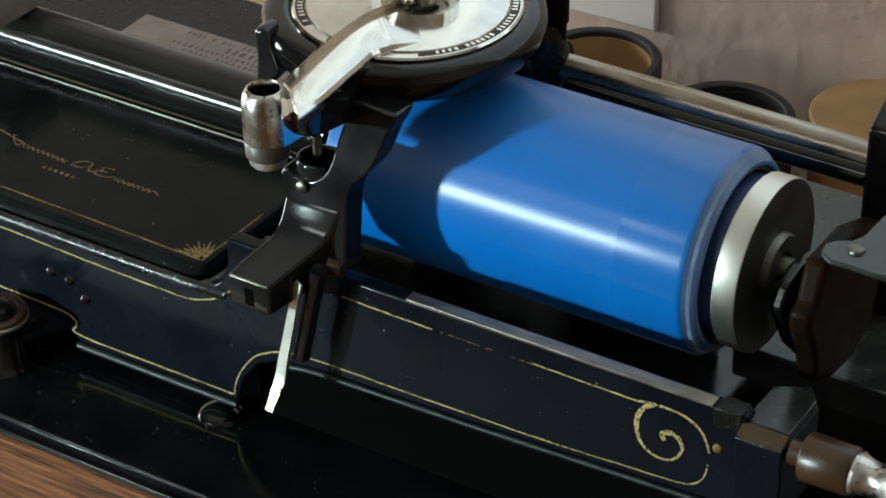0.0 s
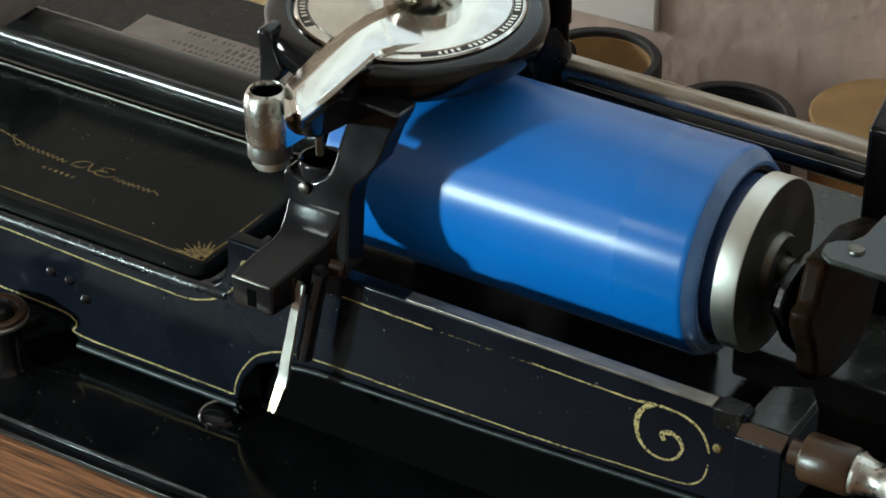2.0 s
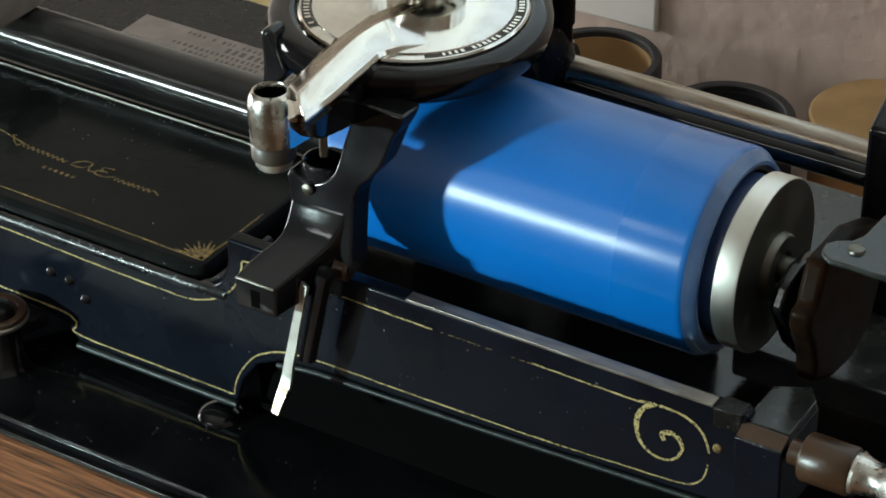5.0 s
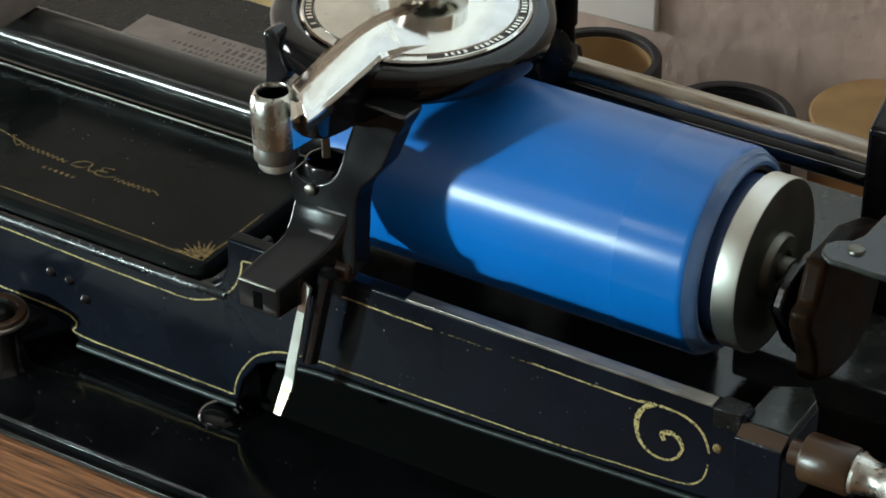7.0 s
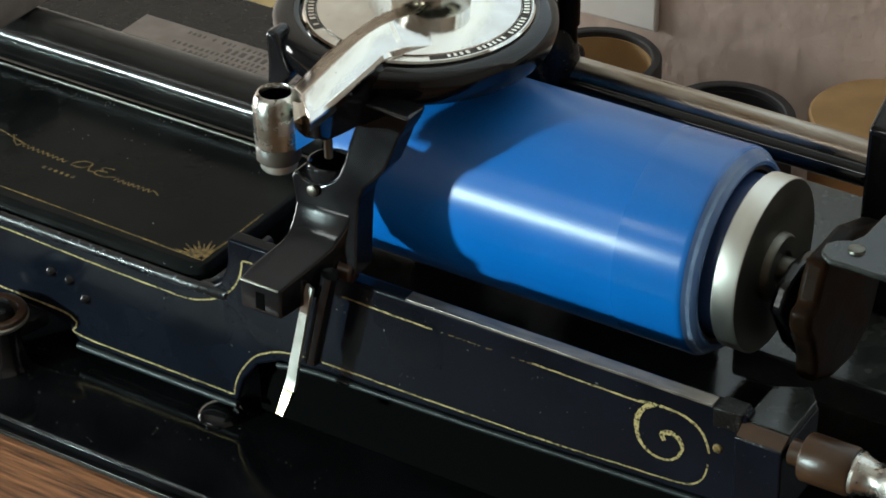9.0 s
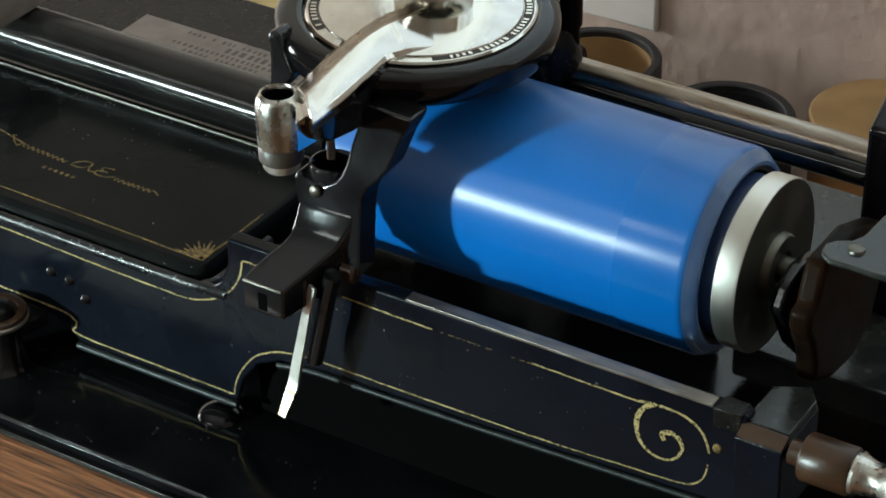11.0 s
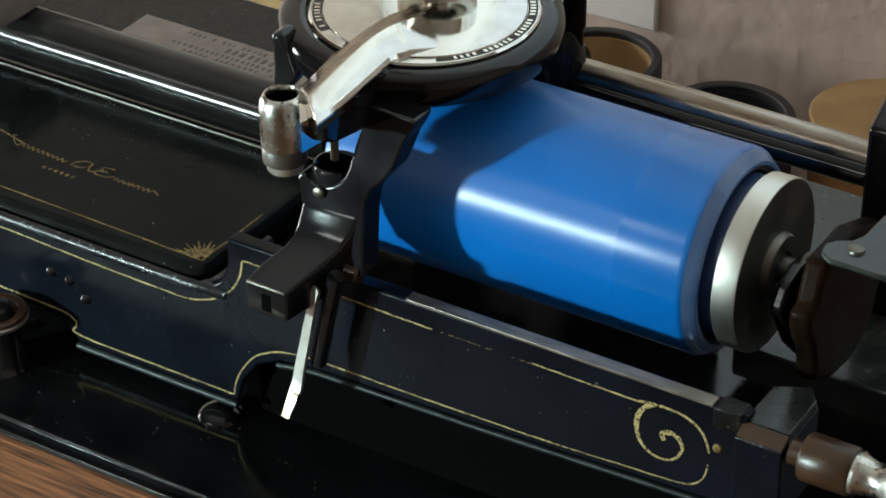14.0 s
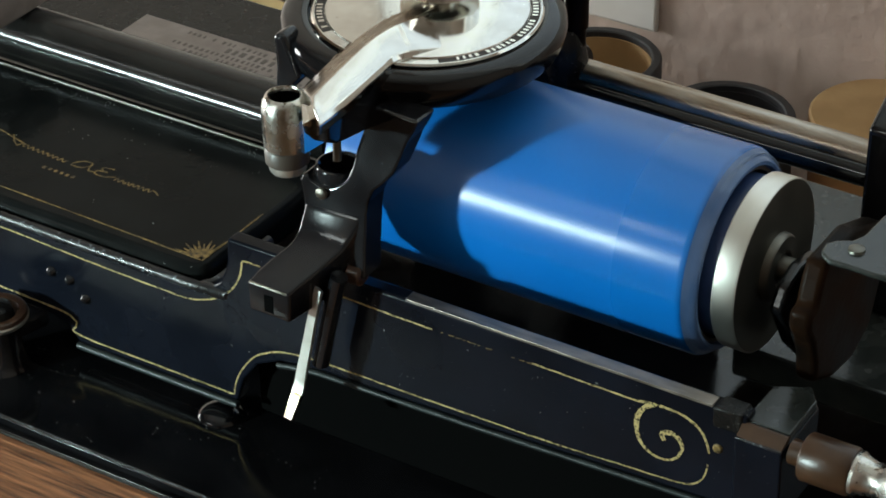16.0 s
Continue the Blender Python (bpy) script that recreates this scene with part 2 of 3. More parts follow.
def sweep(points, radii, n=12, squash=1.0, up=(0, 0, 1), bm=None):
    """A rod along a path, with a radius for each point; squash flattens it along up."""
    bm2 = bmesh.new()
    pts = [Vector(q) for q in points]
    if not hasattr(radii, "__len__"):
        radii = [radii] * len(pts)
    rings = []
    for i, p in enumerate(pts):
        d = (pts[min(i + 1, len(pts) - 1)] - pts[max(i - 1, 0)]).normalized()
        side = d.cross(Vector(up))
        side = side.normalized() if side.length > 1e-4 else Vector((1, 0, 0))
        top = side.cross(d).normalized()
        rings.append([bm2.verts.new(p + side * math.cos(2 * math.pi * k / n) * radii[i] + top * math.sin(2 * math.pi * k / n) * radii[i] * squash) for k in range(n)])
    for r0, r1 in zip(rings, rings[1:]):
        for k in range(n):
            j = (k + 1) % n
            bm2.faces.new((r0[k], r0[j], r1[j], r1[k]))
    bm2.faces.new(rings[0])
    bm2.faces.new(rings[-1])
    return merged(bm, rounded(bm2))


def ribbon(points, width, depth, normal, bm=None, rough=0.0):
    """A flat painted line along points on a surface with that normal; width may vary from point to point."""
    bm2 = bmesh.new()
    pts, nv = [Vector(q) for q in points], Vector(normal)
    widths = width if hasattr(width, "__len__") else [width] * len(pts)
    rows = []
    for i, p in enumerate(pts):
        d = (pts[min(i + 1, len(pts) - 1)] - pts[max(i - 1, 0)]).normalized()
        side = nv.cross(d).normalized() * widths[i] * 0.5
        j1, j2 = 1 + rough * random.uniform(-1, 1), 1 + rough * random.uniform(-1, 1)
        rows.append([bm2.verts.new(q) for q in (p + side * j1, p + side * j1 + nv * depth, p - side * j2 + nv * depth, p - side * j2)])
    for a, b in zip(rows, rows[1:]):
        for k in range(3):
            bm2.faces.new((a[k], b[k], b[k + 1], a[k + 1]))
    bm2.faces.new(rows[0])
    bm2.faces.new(rows[-1])
    return merged(bm, bm2)


# ---- the room ----
def structure(name, lo, hi, mat, label, category):
    return tagged(part(name, box(lo, hi, 0), mat), label, category, kind="structure")


TABLE_Z = -295
structure("floor", (-2600, -2700, -1020), (1800, 600, -1000), FLOOR_WOOD, "brown floorboards of a living room", "floor")
structure("ceiling", (-2600, -2700, 1500), (1800, 600, 1520), PLASTER, "white plastered ceiling", "ceiling")
structure("wall_south", (-2600, -2720, -1000), (1800, -2700, 1500), WALL_BROWN, "plain brown papered wall", "wall")
structure("wall_west", (-2620, -2700, -1000), (-2600, 600, 1500), WALL_BROWN, "plain brown papered wall", "wall")
structure("wall_east", (1800, -2700, -1000), (1820, 600, 1500), WALL, "plain beige papered wall", "wall")


def wall_north():
    """The papered wall behind the table, with the window's opening through it."""
    x0, x1, z0, z1 = -410, 1100, 190, 1400
    bm = box((-2600, 402, -1000), (x0, 590, 1500), 0)
    box((x1, 402, -1000), (1800, 590, 1500), 0, bm)
    box((x0, 402, -1000), (x1, 590, z0), 0, bm)
    box((x0, 402, z1), (x1, 590, 1500), 0, bm)
    tagged(part("wall_north", bm, WALL), "beige mauve woodchip wallpaper wall behind the table", "wall", kind="structure")
    win = thing("window_1", "white painted window beside the table", "window")
    win["kind"] = "structure"
    fr = box((x0, 520, z0), (x0 + 45, 560, z1), 3)
    box((x1 - 45, 520, z0), (x1, 560, z1), 3, fr)
    box((x0 + 45, 520, z0), (x1 - 45, 560, z0 + 45), 3, fr)
    box((x0 + 45, 520, z1 - 45), (x1 - 45, 560, z1), 3, fr)
    part("window_frame", fr, WHITE_CARD, win)
    mid = (x0 + x1) / 2
    part("mullion", box((mid - 25, 522, z0 + 45), (mid + 25, 558, z1 - 45), 3), WHITE_CARD, win)
    for a, b in ((x0 + 45, mid - 25), (mid + 25, x1 - 45)):
        part("pane", box((a, 538, z0 + 45), (b, 542, z1 - 45), 0), GLASS, win).visible_shadow = False
    part("window_sill", box((x0 + 2, 404, z0 + 0.5), (x1 - 2, 519, z0 + 18), 3), WHITE_CARD, win)


wall_north()


def table():
    t = thing("table", "brown wooden table that carries the phonograph", "table")
    part("tabletop", box((-900, -330, TABLE_Z - 30), (500, 398, TABLE_Z), 3), TABLE_WOOD, t)
    for x in (-860, 400):
        for y in (-300, 320):
            part("leg", box((x, y, -1000), (x + 60, y + 60, TABLE_Z - 30), 4), TABLE_WOOD, t)


table()


def carton(x, y, r, top, inside, outside, lidded, label):
    """A round record carton, open at the top or with its lid on."""
    c = thing("record_carton", label, "carton", "cartons behind the phonograph")
    rim = 4.4
    if lidded:
        part("tube", lathe([(TABLE_Z, r - 0.6), (top - 22, r - 0.6)], "z", (x, y, 0)), outside, c)
        part("lid", lathe([(top - 22, r - 0.4), (top - 22, r + 0.6), (top - 0.8, r + 0.6), (top, r - 0.3), (top, 0)], "z", (x, y, 0)), inside, c)
    else:
        part("tube", lathe([(TABLE_Z, 0), (TABLE_Z, r - 0.8), (top - 3, r - 0.8), (top - 3, r - rim - 0.5), (TABLE_Z + 2, r - rim - 0.5), (TABLE_Z + 2, 0)], "z", (x, y, 0)), inside, c)
        part("rim", lathe([(top - 14, r - 0.7), (top - 14, r), (top - 1, r), (top, r - 0.8), (top, r - rim + 0.6), (top - 0.6, r - rim), (top - 14, r - rim)], "z", (x, y, 0), closed=True), outside, c)
    return c


carton(-247, 356, 27, -180, CARD, BLACK_CARD, False, "open round cardboard carton with a black rim, standing behind the phonograph")
carton(-178, 341, 28, -180, BLACK_CARD, BLACK_CARD, False, "open round black carton standing behind the phonograph")
carton(-124, 373, 29, -180, CARD, CARD, True, "round tan cardboard carton with its lid on, behind the phonograph")

carton(-404, 312, 27, -180, CARD, CARD, False, "open tan cardboard carton standing behind the phonograph")


def wall_socket(x0, x1, z0, z1):
    """A white plastic plate on the wall."""
    s = thing("wall_socket", "white plastic socket plate on the papered wall", "socket")
    part("plate", box((x0, 398.5, z0), (x1, 402, z1), 1.5), WHITE_CARD, s)
    part("insert", lathe([(398.4, 21), (398.0, 19), (399.5, 18), (399.5, 0)], "y", ((x0 + x1) / 2, 0, (z0 + z1) / 2), n=40), WHITE_CARD, s)


wall_socket(-322, -242, -188, -108)

# ---- the oak case ----
case = thing("oak_case", "reddish brown oak case on which the phonograph is fixed", "case")
part("case_top", box((-400, -119, -88), (120, 120, -75.6), 2.5), OAK, case)
part("case_body", box((-390, -111, TABLE_Z), (110, 110, -88.2), 2), OAK, case)

# ---- the phonograph ----
phono = thing("phonograph", "black enamelled cylinder phonograph with gold pinstripes, running", "phonograph")
FRONT = -48.0

# the cast base with its lip
base = part("base_plate", box((-330, -80.5, -75.6), (84, 92, -70.5), 0.5), BASE, phono, "glossy black enamelled iron base")
part("lip", box((-332, -82.6, -75.5), (86, -79.5, -73.6), 0.3), BASE, base)
part("worn_edge", box((-330, -80.62, -70.85), (84, -80.2, -70.42), 0.12), CHIPPED, base, "bright chipped edge")

def chips(name, count, where, mat, parent):
    """Tiny flakes where the enamel is chipped or dusty, in clusters."""
    rnd = random.Random(7)
    bm = bmesh.new()
    for c in range(count):
        x, y, z, nx, ny, nz = where(rnd)
        for k in range(rnd.choice((1, 1, 1, 2, 4))):
            r = rnd.uniform(0.07, 0.26)
            n = Vector((nx, ny, nz))
            a = n.orthogonal().normalized()
            b = n.cross(a)
            o = Vector((x, y, z)) + a * rnd.gauss(0, 1.0) + b * rnd.gauss(0, 1.0) + n * 0.03
            turn = rnd.uniform(0, 6.28)
            bm.faces.new([bm.verts.new(o + (a * math.cos(turn + q) + b * math.sin(turn + q)) * r * rnd.uniform(0.5, 1.2)) for q in (0, 1.5, 2.9, 4.4)])
    return tagged(part(name, bm, mat, parent), kind="stuff")


chips("dust", 110, lambda q: (q.uniform(-230, 10), q.uniform(-79, -50), -70.46, 0, 0, 1), CHIP, base)

# the front panel of the bed, one casting with a low arch
outline = [(-330, -30.2), (-151, -31.2), (-144.5, -29.6), (-139.6, -25.6), (-137.2, -19), (-136.6, -10.7), (17, -10.4), (17, -39), (-60, -42.2), (-108, -43.4),
           (-121, -45.2), (-129, -49.2), (-134, -56), (-136.6, -64.4), (-192.6, -64.6), (-195.5, -60.0), (-204, -58), (-330, -57.5)]
panel = part("front_panel", slab(outline, "y", FRONT, FRONT + 5, 0.9, segments=3), PANEL, phono, "black enamelled panel with gold pinstripes")
part("rail", box((-80, FRONT - 0.5, -10.6), (7.8, FRONT + 3.4, -9.8), 0.15), DULL_STEEL, phono, "bare steel guide rail")


def stripe(name, points, width, mat, steps=8, wave=0.42, normal=(0, -1, 0), parent=None):
    return part(name, ribbon(smooth_path(points, steps), width * 0.88, 0.12, normal, rough=wave), mat, parent or panel)


fy = FRONT - 0.01
stripe("pinstripe", [(-100, fy, -16.4), (-86, fy, -16.7), (-72.3, fy, -16.8)], 0.46, GOLD)
worn = random.Random(3)
for a, b in ((-69.6, -69.0), (-67.4, -65.8), (-65.2, -63.4), (-62.9, -62.3), (-61.6, -59.2), (-58.6, -57.9), (-56.2, -54.4), (-48.6, -47.8), (-46.4, -45.0), (-44.4, -43.1)):
    stripe("pinstripe", [(a, fy, -16.8 + worn.uniform(-0.1, 0.1)), ((a + b) / 2, fy, -16.75), (b, fy, -16.65 + worn.uniform(-0.1, 0.1))], worn.uniform(0.18, 0.3), OLD_GOLD, 4, 0.5)
stripe("pinstripe", [(-42.7, fy, -16.5), (-30, fy, -16.6), (-12.4, fy, -16.7)], 0.5, GOLD)
stripe("pinstripe", [(-12.4, fy, -16.7), (-7.8, fy, -15.9), (-2.5, fy, -15.9), (1.6, fy, -16.9), (5, fy, -19.2), (6.8, fy, -22.6), (7.2, fy, -25)], 0.8, GOLD)
stripe("pinstripe", [(7.1, fy, -28.5), (6.6, fy, -31.5), (4.9, fy, -34.7), (1.6, fy, -36.6), (-4, fy, -37.3), (-20, fy, -38.2), (-44.5, fy, -39.3), (-76, fy, -39.8), (-106.2, fy, -40.1),
                      (-112.8, fy, -40.5), (-119, fy, -41.4), (-123.1, fy, -42.6), (-128.6, fy, -45.7), (-132.6, fy, -50), (-136, fy, -56), (-137.6, fy, -62.2)], 0.46, GOLD)
spiral = [(-7.8, -15.9), (-10.6, -17.9), (-12.4, -21), (-12.7, -24.6), (-11.5, -28.6), (-8.6, -31), (-4.9, -31.6), (-1.6, -30), (0.0, -26.6), (-0.9, -23.9), (-3.3, -22.9), (-5.6, -24), (-5.0, -25.8)]
path = smooth_path([(x, fy, z) for x, z in spiral], 7)
part("scroll", ribbon(path, [1.0 + 0.42 * math.sin(i / 9.0) for i in range(len(path))], 0.14, (0, -1, 0), rough=0.06), GOLD, panel)
stripe("pinstripe", [(-137.8, fy, -62.2), (-160, fy, -62.2), (-191.5, fy, -61.9), (-192.6, fy, -59), (-193.2, fy, -57), (-200.6, fy, -55.4), (-240, fy, -54.6)], 0.6, GOLD, 10)
stripe("pinstripe", [(-280, fy, -33.0), (-217, fy, -33.6), (-187, fy, -34.6), (-158, fy, -35.1), (-151, fy, -34.9), (-146, fy, -33.6), (-141, fy, -31.2), (-137.1, fy, -28), (-134.4, fy, -24.4),
                      (-132.9, fy, -21.2), (-132.2, fy, -18.2), (-131.5, fy, -16.2), (-126, fy, -16)], 0.5, GOLD)

# gear cover to the left, its raised edge and its gold decoration
cover = part("gear_cover", slab([(-330, -46.4), (-152, -46.6), (-148.2, -45), (-146.6, -41), (-146.6, 19.5), (-330, 19.5)], "z", -38, -26, 3.2, segments=5), COVER, phono)
part("edge_moulding", sweep(smooth_path([(-330, -48.0, -29.6), (-152, -48.2, -29.6), (-146.4, -46.8, -29.4), (-143.8, -42.6, -29.2), (-143.6, -20, -29.2)], 5), 1.5, 12), CHIPPED, phono)
ground_z = -25.99
stripe("pinstripe", [(-330, -40, ground_z), (-222, -40.3, ground_z), (-151, -41.7, ground_z)], 0.5, OLD_GOLD, normal=(0, 0, 1), parent=cover)
stripe("pinstripe", [(-150.4, -41.8, ground_z), (-150.1, -30, ground_z), (-149.9, -14, ground_z)], 0.5, OLD_GOLD, normal=(0, 0, 1), parent=cover)
fan = None
for k in range(9):
    a = radians(86 + k * 11.5)
    tip = 7.5 + (1.6 if k % 2 == 0 else 0)
    fan = ribbon([(-151.2 + math.cos(a) * 0.9, -41.2 + math.sin(a) * 0.9, ground_z + 0.012 * k), (-151 + math.cos(a) * tip * 0.55, -41.2 + math.sin(a) * tip * 0.55, ground_z + 0.012 * k),
                  (-151 + math.cos(a) * tip, -41.2 + math.sin(a) * tip, ground_z + 0.012 * k)], [1.3, 0.9, 0.25], 0.12, (0, 0, 1), fan)
part("corner_ornament", fan, OLD_GOLD, cover)
part("back_edge", box((-330, 14.7, -26.2), (-160, 15.4, -25.4), 0.2), STEEL, cover)

chips("dust", 22, lambda q: (q.uniform(-260, -150), q.uniform(-44, 14), -25.97, 0, 0, 1), CHIP, cover)
chips("dust", 46, lambda q: (q.uniform(-250, -140), 14.2 - abs(q.gauss(0, 3.0)), -25.97, 0, 0, 1), CHIP, cover)
chips("dust", 26, lambda q: (q.uniform(-200, 12), -48.02, q.uniform(-40, -13), 0, -1, 0), CHIP, panel)

# the long tube behind the cover
part("drive_tube", lathe([(-330, 0), (-330, 9.2), (-150, 9.2), (-150, 0)], "x", (0, 25, -19.5), n=96), TUBE, phono)
shelf = part("back_bed", box((-330, 40, -34), (-120, 92, -28.4), 1.2), WORN, phono)
part("patent_plate", box((-252, 50.5, -28.5), (-150, 66, -27.6), 0.2), PAPER_PLATE, phono, "dull metal patent plate with worn lettering")

part("gear_housing", box((-330, 8, -10.2), (-262, 62, 0), 1.2), PAPER_PLATE, phono)
for row, (y, z0) in enumerate(((63, 5), (59.5, 22), (56, 2), (53, 10))):
    x = -238 + z0
    while x < -158:
        w = random.uniform(1.2, 2.6) if row == 1 else random.uniform(0.8, 1.6)
        if random.random() < 0.86:
            part("letter_bar", box((x, y - (1.4 if row == 1 else 0.8), -27.62), (x + w * 0.7, y + (1.4 if row == 1 else 0.8), -27.5), 0), FADED_INK, phono.children[[c.name for c in phono.children].index("patent_plate")])
        x += w + 0.8


def signature():
    """A worn gold script, now only loops and strokes."""
    bm = None
    strokes = [[(-252, -15.5), (-244, -15.8), (-236, -17.6), (-231, -18.6)], [(-238, -16), (-235, -19.2), (-233, -20.4)]]
    x = -233.0
    wiggle = []
    while x < -214:
        wiggle += [(x, -19.9 - (x + 233) * 0.05), (x + 0.9, -18.6 - (x + 233) * 0.05)]
        x += 1.9
    strokes.append(wiggle)
    strokes.append([(-213, -20), (-211, -17.6), (-208, -17), (-207.5, -18.8), (-210, -20.8), (-213, -20.6)])
    strokes.append([(-207.5, -17.8), (-206.5, -20.6), (-204, -20.4)])
    strokes.append([(-200, -16.6), (-203, -17), (-203.4, -18.4), (-201, -18.8), (-204, -19.4), (-204, -21), (-200.5, -21.2), (-197.5, -19.6)])
    x, wiggle = -197.0, []
    while x < -184:
        wiggle += [(x, -21.3), (x + 0.8, -19.9)]
        x += 1.8
    strokes.append(wiggle + [(-181, -21.2)])
    for st in strokes:
        path = smooth_path([(x, y, ground_z) for x, y in st], 5)
        bm = ribbon(path, 0.45, 0.05, (0, 0, 1), bm, rough=0.5)
    part("script_flourish", bm, OLD_GOLD, cover, "worn gold script")
    x = -219
    while x < -207:
        part("letter_bar", box((x, -26.4, ground_z), (x + 1.0, -25.2, ground_z + 0.05), 0), OLD_GOLD, cover)
        x += 2.1


signature()

# right part of the bed: plate, bearing block, end bracket and post
part("bed_plate", slab([(-12, 2.6), (62, 2.6), (62, 87), (-44, 87), (-44, 60), (-12, 40)], "z", -40, -30, 1.2), DUSTY_SHEEN, phono)
# mostly hidden wall, added to block the room wall's reflection in the base
part("back_wall", box((-150, 62, -70.4), (-46, 67, -13), 0.6), ENAMEL, phono)
# black sheet added for the shade behind the panel's low arch
part("dark_web", box((-134, -41, -70.4), (60, -37, -40), 0.4), OPENING_SHADE, phono)
block = part("bearing_block", slab([(15.4, -51.6), (28.0, -51.6), (28.0, -31.0), (24.0, -26.0), (15.4, -30.6)], "z", -36, -14.4, 0.6, segments=3), PANEL, phono)
part("block_top", slab([(15.6, -46.8), (27.6, -46.8), (27.4, -31.4), (23.8, -26.6), (15.6, -31.0)], "z", -14.4, -12, 0.4), DUSTY_SHEEN, block, "grey top of the bearing block, dust and window sheen in its colour")
slope = slab([(-51.4, -14.4), (-46.8, -14.4), (-46.8, -12.4), (-47.6, -12.2)], "x", 15.6, 27.8, 0.25)
part("block_shoulder", slope, BROWN, block)
part("worn_edge", box((15.5, -51.85, -14.75), (27.9, -51.2, -14.2), 0.15), CHIPPED, block)
part("block_foot", box((13.5, -50.5, -70.4), (29, -40, -36.2), 0.8), PANEL, block)
part("rail_clamp", slab([(8, -48.6), (15.6, -48.6), (15.6, -42.5), (8.6, -42.5)], "z", -16, -10.2, 0.5), WORN, phono)
bracket = [(-18.5, 18.6), (-20.8, 14.4), (-23.1, 8.2), (-26.6, 7.8), (-26.4, 2.4), (-23.2, -2.5), (-21.0, -9.6), (-20.6, -15.6), (-10.0, -20.5), (2.0, -22.0), (12.0, -18.0), (18.0, -4.0), (15.0, 12.5), (-1.0, 18.6)]
gate = part("end_bracket", slab(bracket, "x", 16, 22, 1.6, segments=3), RUST, phono, "browned black cast end bracket")
part("pawl", slab([(6.0, 4.0), (-4.0, 5.4), (-11.0, 3.4), (-15.2, -2.3), (-7.2, -16.6), (2.5, -26.9), (8.0, -24.0), (4.5, -13.5), (6.5, -4.3)], "x", 5.6, 9.4, 1.2, segments=3), BASE, gate)
part("boss", lathe([(5.5, 0), (5.5, 3.6), (6.2, 4.4), (9, 5.0), (15, 6.5), (15, 0)], "x", n=40), BASE, gate)
part("cap", slab([(18.9, -16.3), (18.2, -12.2), (20.0, -9.6), (23.4, -7.5), (24.8, -4.0), (25.0, 2.0), (25.3, 9.0), (36.0, 9.0), (37.9, -18.5), (33.7, -18.8), (27.1, -18.6), (22.0, -18.8)], "z", 18.4, 20, 0.7, segments=3), DUSTY_SHEEN, gate)
part("screw", lathe([(20, 2.2), (20.7, 2.0), (21, 1.3), (21, 0)], "z", (26.2, -11.6, 0), n=20), DARK_STEEL, gate)
part("end_post", slab([(34, -30), (56, -30), (54, 26), (46, 30), (36, 24)], "x", 7, 24, 1.4), ENAMEL, phono)
part("back_rod", lathe([(-190, 0), (-190, 4.3), (9, 4.3), (9, 0)], "x", (0, 45.5, 10), n=48), ROD, phono, "worn polished steel guide rod")
part("under_bar", lathe([(-84, 0), (-84, 3.3), (9, 3.3), (9, 0)], "x", (0, 41.2, 7.0), n=32), BASE, phono, "black bar under the guide rod")
sleeve = part("sleeve", lathe([(29, 0), (29, 3.2), (32.4, 3.2), (32.6, 5.6), (33.2, 6.1), (44.6, 6.1), (45.4, 5.6), (45.4, 0)], "x", (0, -48, -15.5), n=48), BROWN, phono, "brown sleeve")
part("ferrule", lathe([(45.4, 5), (45.7, 5.7), (46.6, 5.7), (47.2, 5.0), (50, 4.2), (52.5, 4.5), (55, 6.3), (59, 7.8), (68, 8)], "x", (0, -48, -15.5), n=48), TARNISHED, sleeve, "bright nickel ferrule")
part("stripe_rivet", lathe([(-48.5, 0), (-48.5, 1.0), (-48.2, 1.35), (-47.5, 1.35)], "y", (9.6, 0, -22.5), n=20), OLD_GOLD, panel)
KC = (-210.6, -61.2, 0)
knob = part("knob", lathe([(-55.0, 0), (-55.0, 6.4), (-54.4, 8.6), (-53.2, 9.2), (-52.2, 8.9), (-51.9, 8.2), (-52.2, 6.6), (-53.4, 6.0)], "z", KC, n=56), BROWN, phono, "brown ring washer")
part("knob_centre", lathe([(-54.2, 6.1), (-52.6, 5.2), (-51.0, 4.6), (-50.2, 3.0), (-50.0, 0)], "z", KC, n=40), WORN, knob)
part("knob_rim", lathe([(-55.2, 8.7), (-54.4, 9.3), (-53.8, 9.4), (-53.3, 9.1), (-54.4, 8.4)], "z", KC, n=56, closed=True), SATIN, knob, "worn bright rim")
part("knob_boss", lathe([(-70.4, 8.2), (-68, 7.2), (-60, 6.4), (-55.1, 6.2), (-55.1, 0)], "z", KC, n=40), ENAMEL, knob)
part("boss_bridge", slab([(KC[0] - 10, -48.4), (KC[0] + 9, -48.4), (KC[0] + 5, KC[1]), (KC[0] - 5, KC[1])], "z", -62, -56, 1.6, segments=3), ENAMEL, knob)
for x, z in ((-199.8, -42.8), (-193.3, -43.6), (-188.0, -48.2)):
    part("stud", lathe([(-49.6, 0), (-49.5, 0.6), (-49.1, 1.1), (-48.4, 1.5), (-47.6, 1.8)], "y", (x, 0, z), n=24), ENAMEL, panel)
part("bottom_lip", sweep([(-122, -48.2, -46.4), (-114, -48.2, -44.8), (-108, -48.2, -44.2), (-60, -48.2, -42.9), (0, -48.2, -40.4), (17, -48.2, -39.6)], 0.8, 12), LIP, panel)
part("bottom_lip", sweep([(-136.4, -48.2, -65.2), (-165, -48.2, -65.4), (-192.4, -48.2, -65.5)], 1.1, 12), LIP, panel)
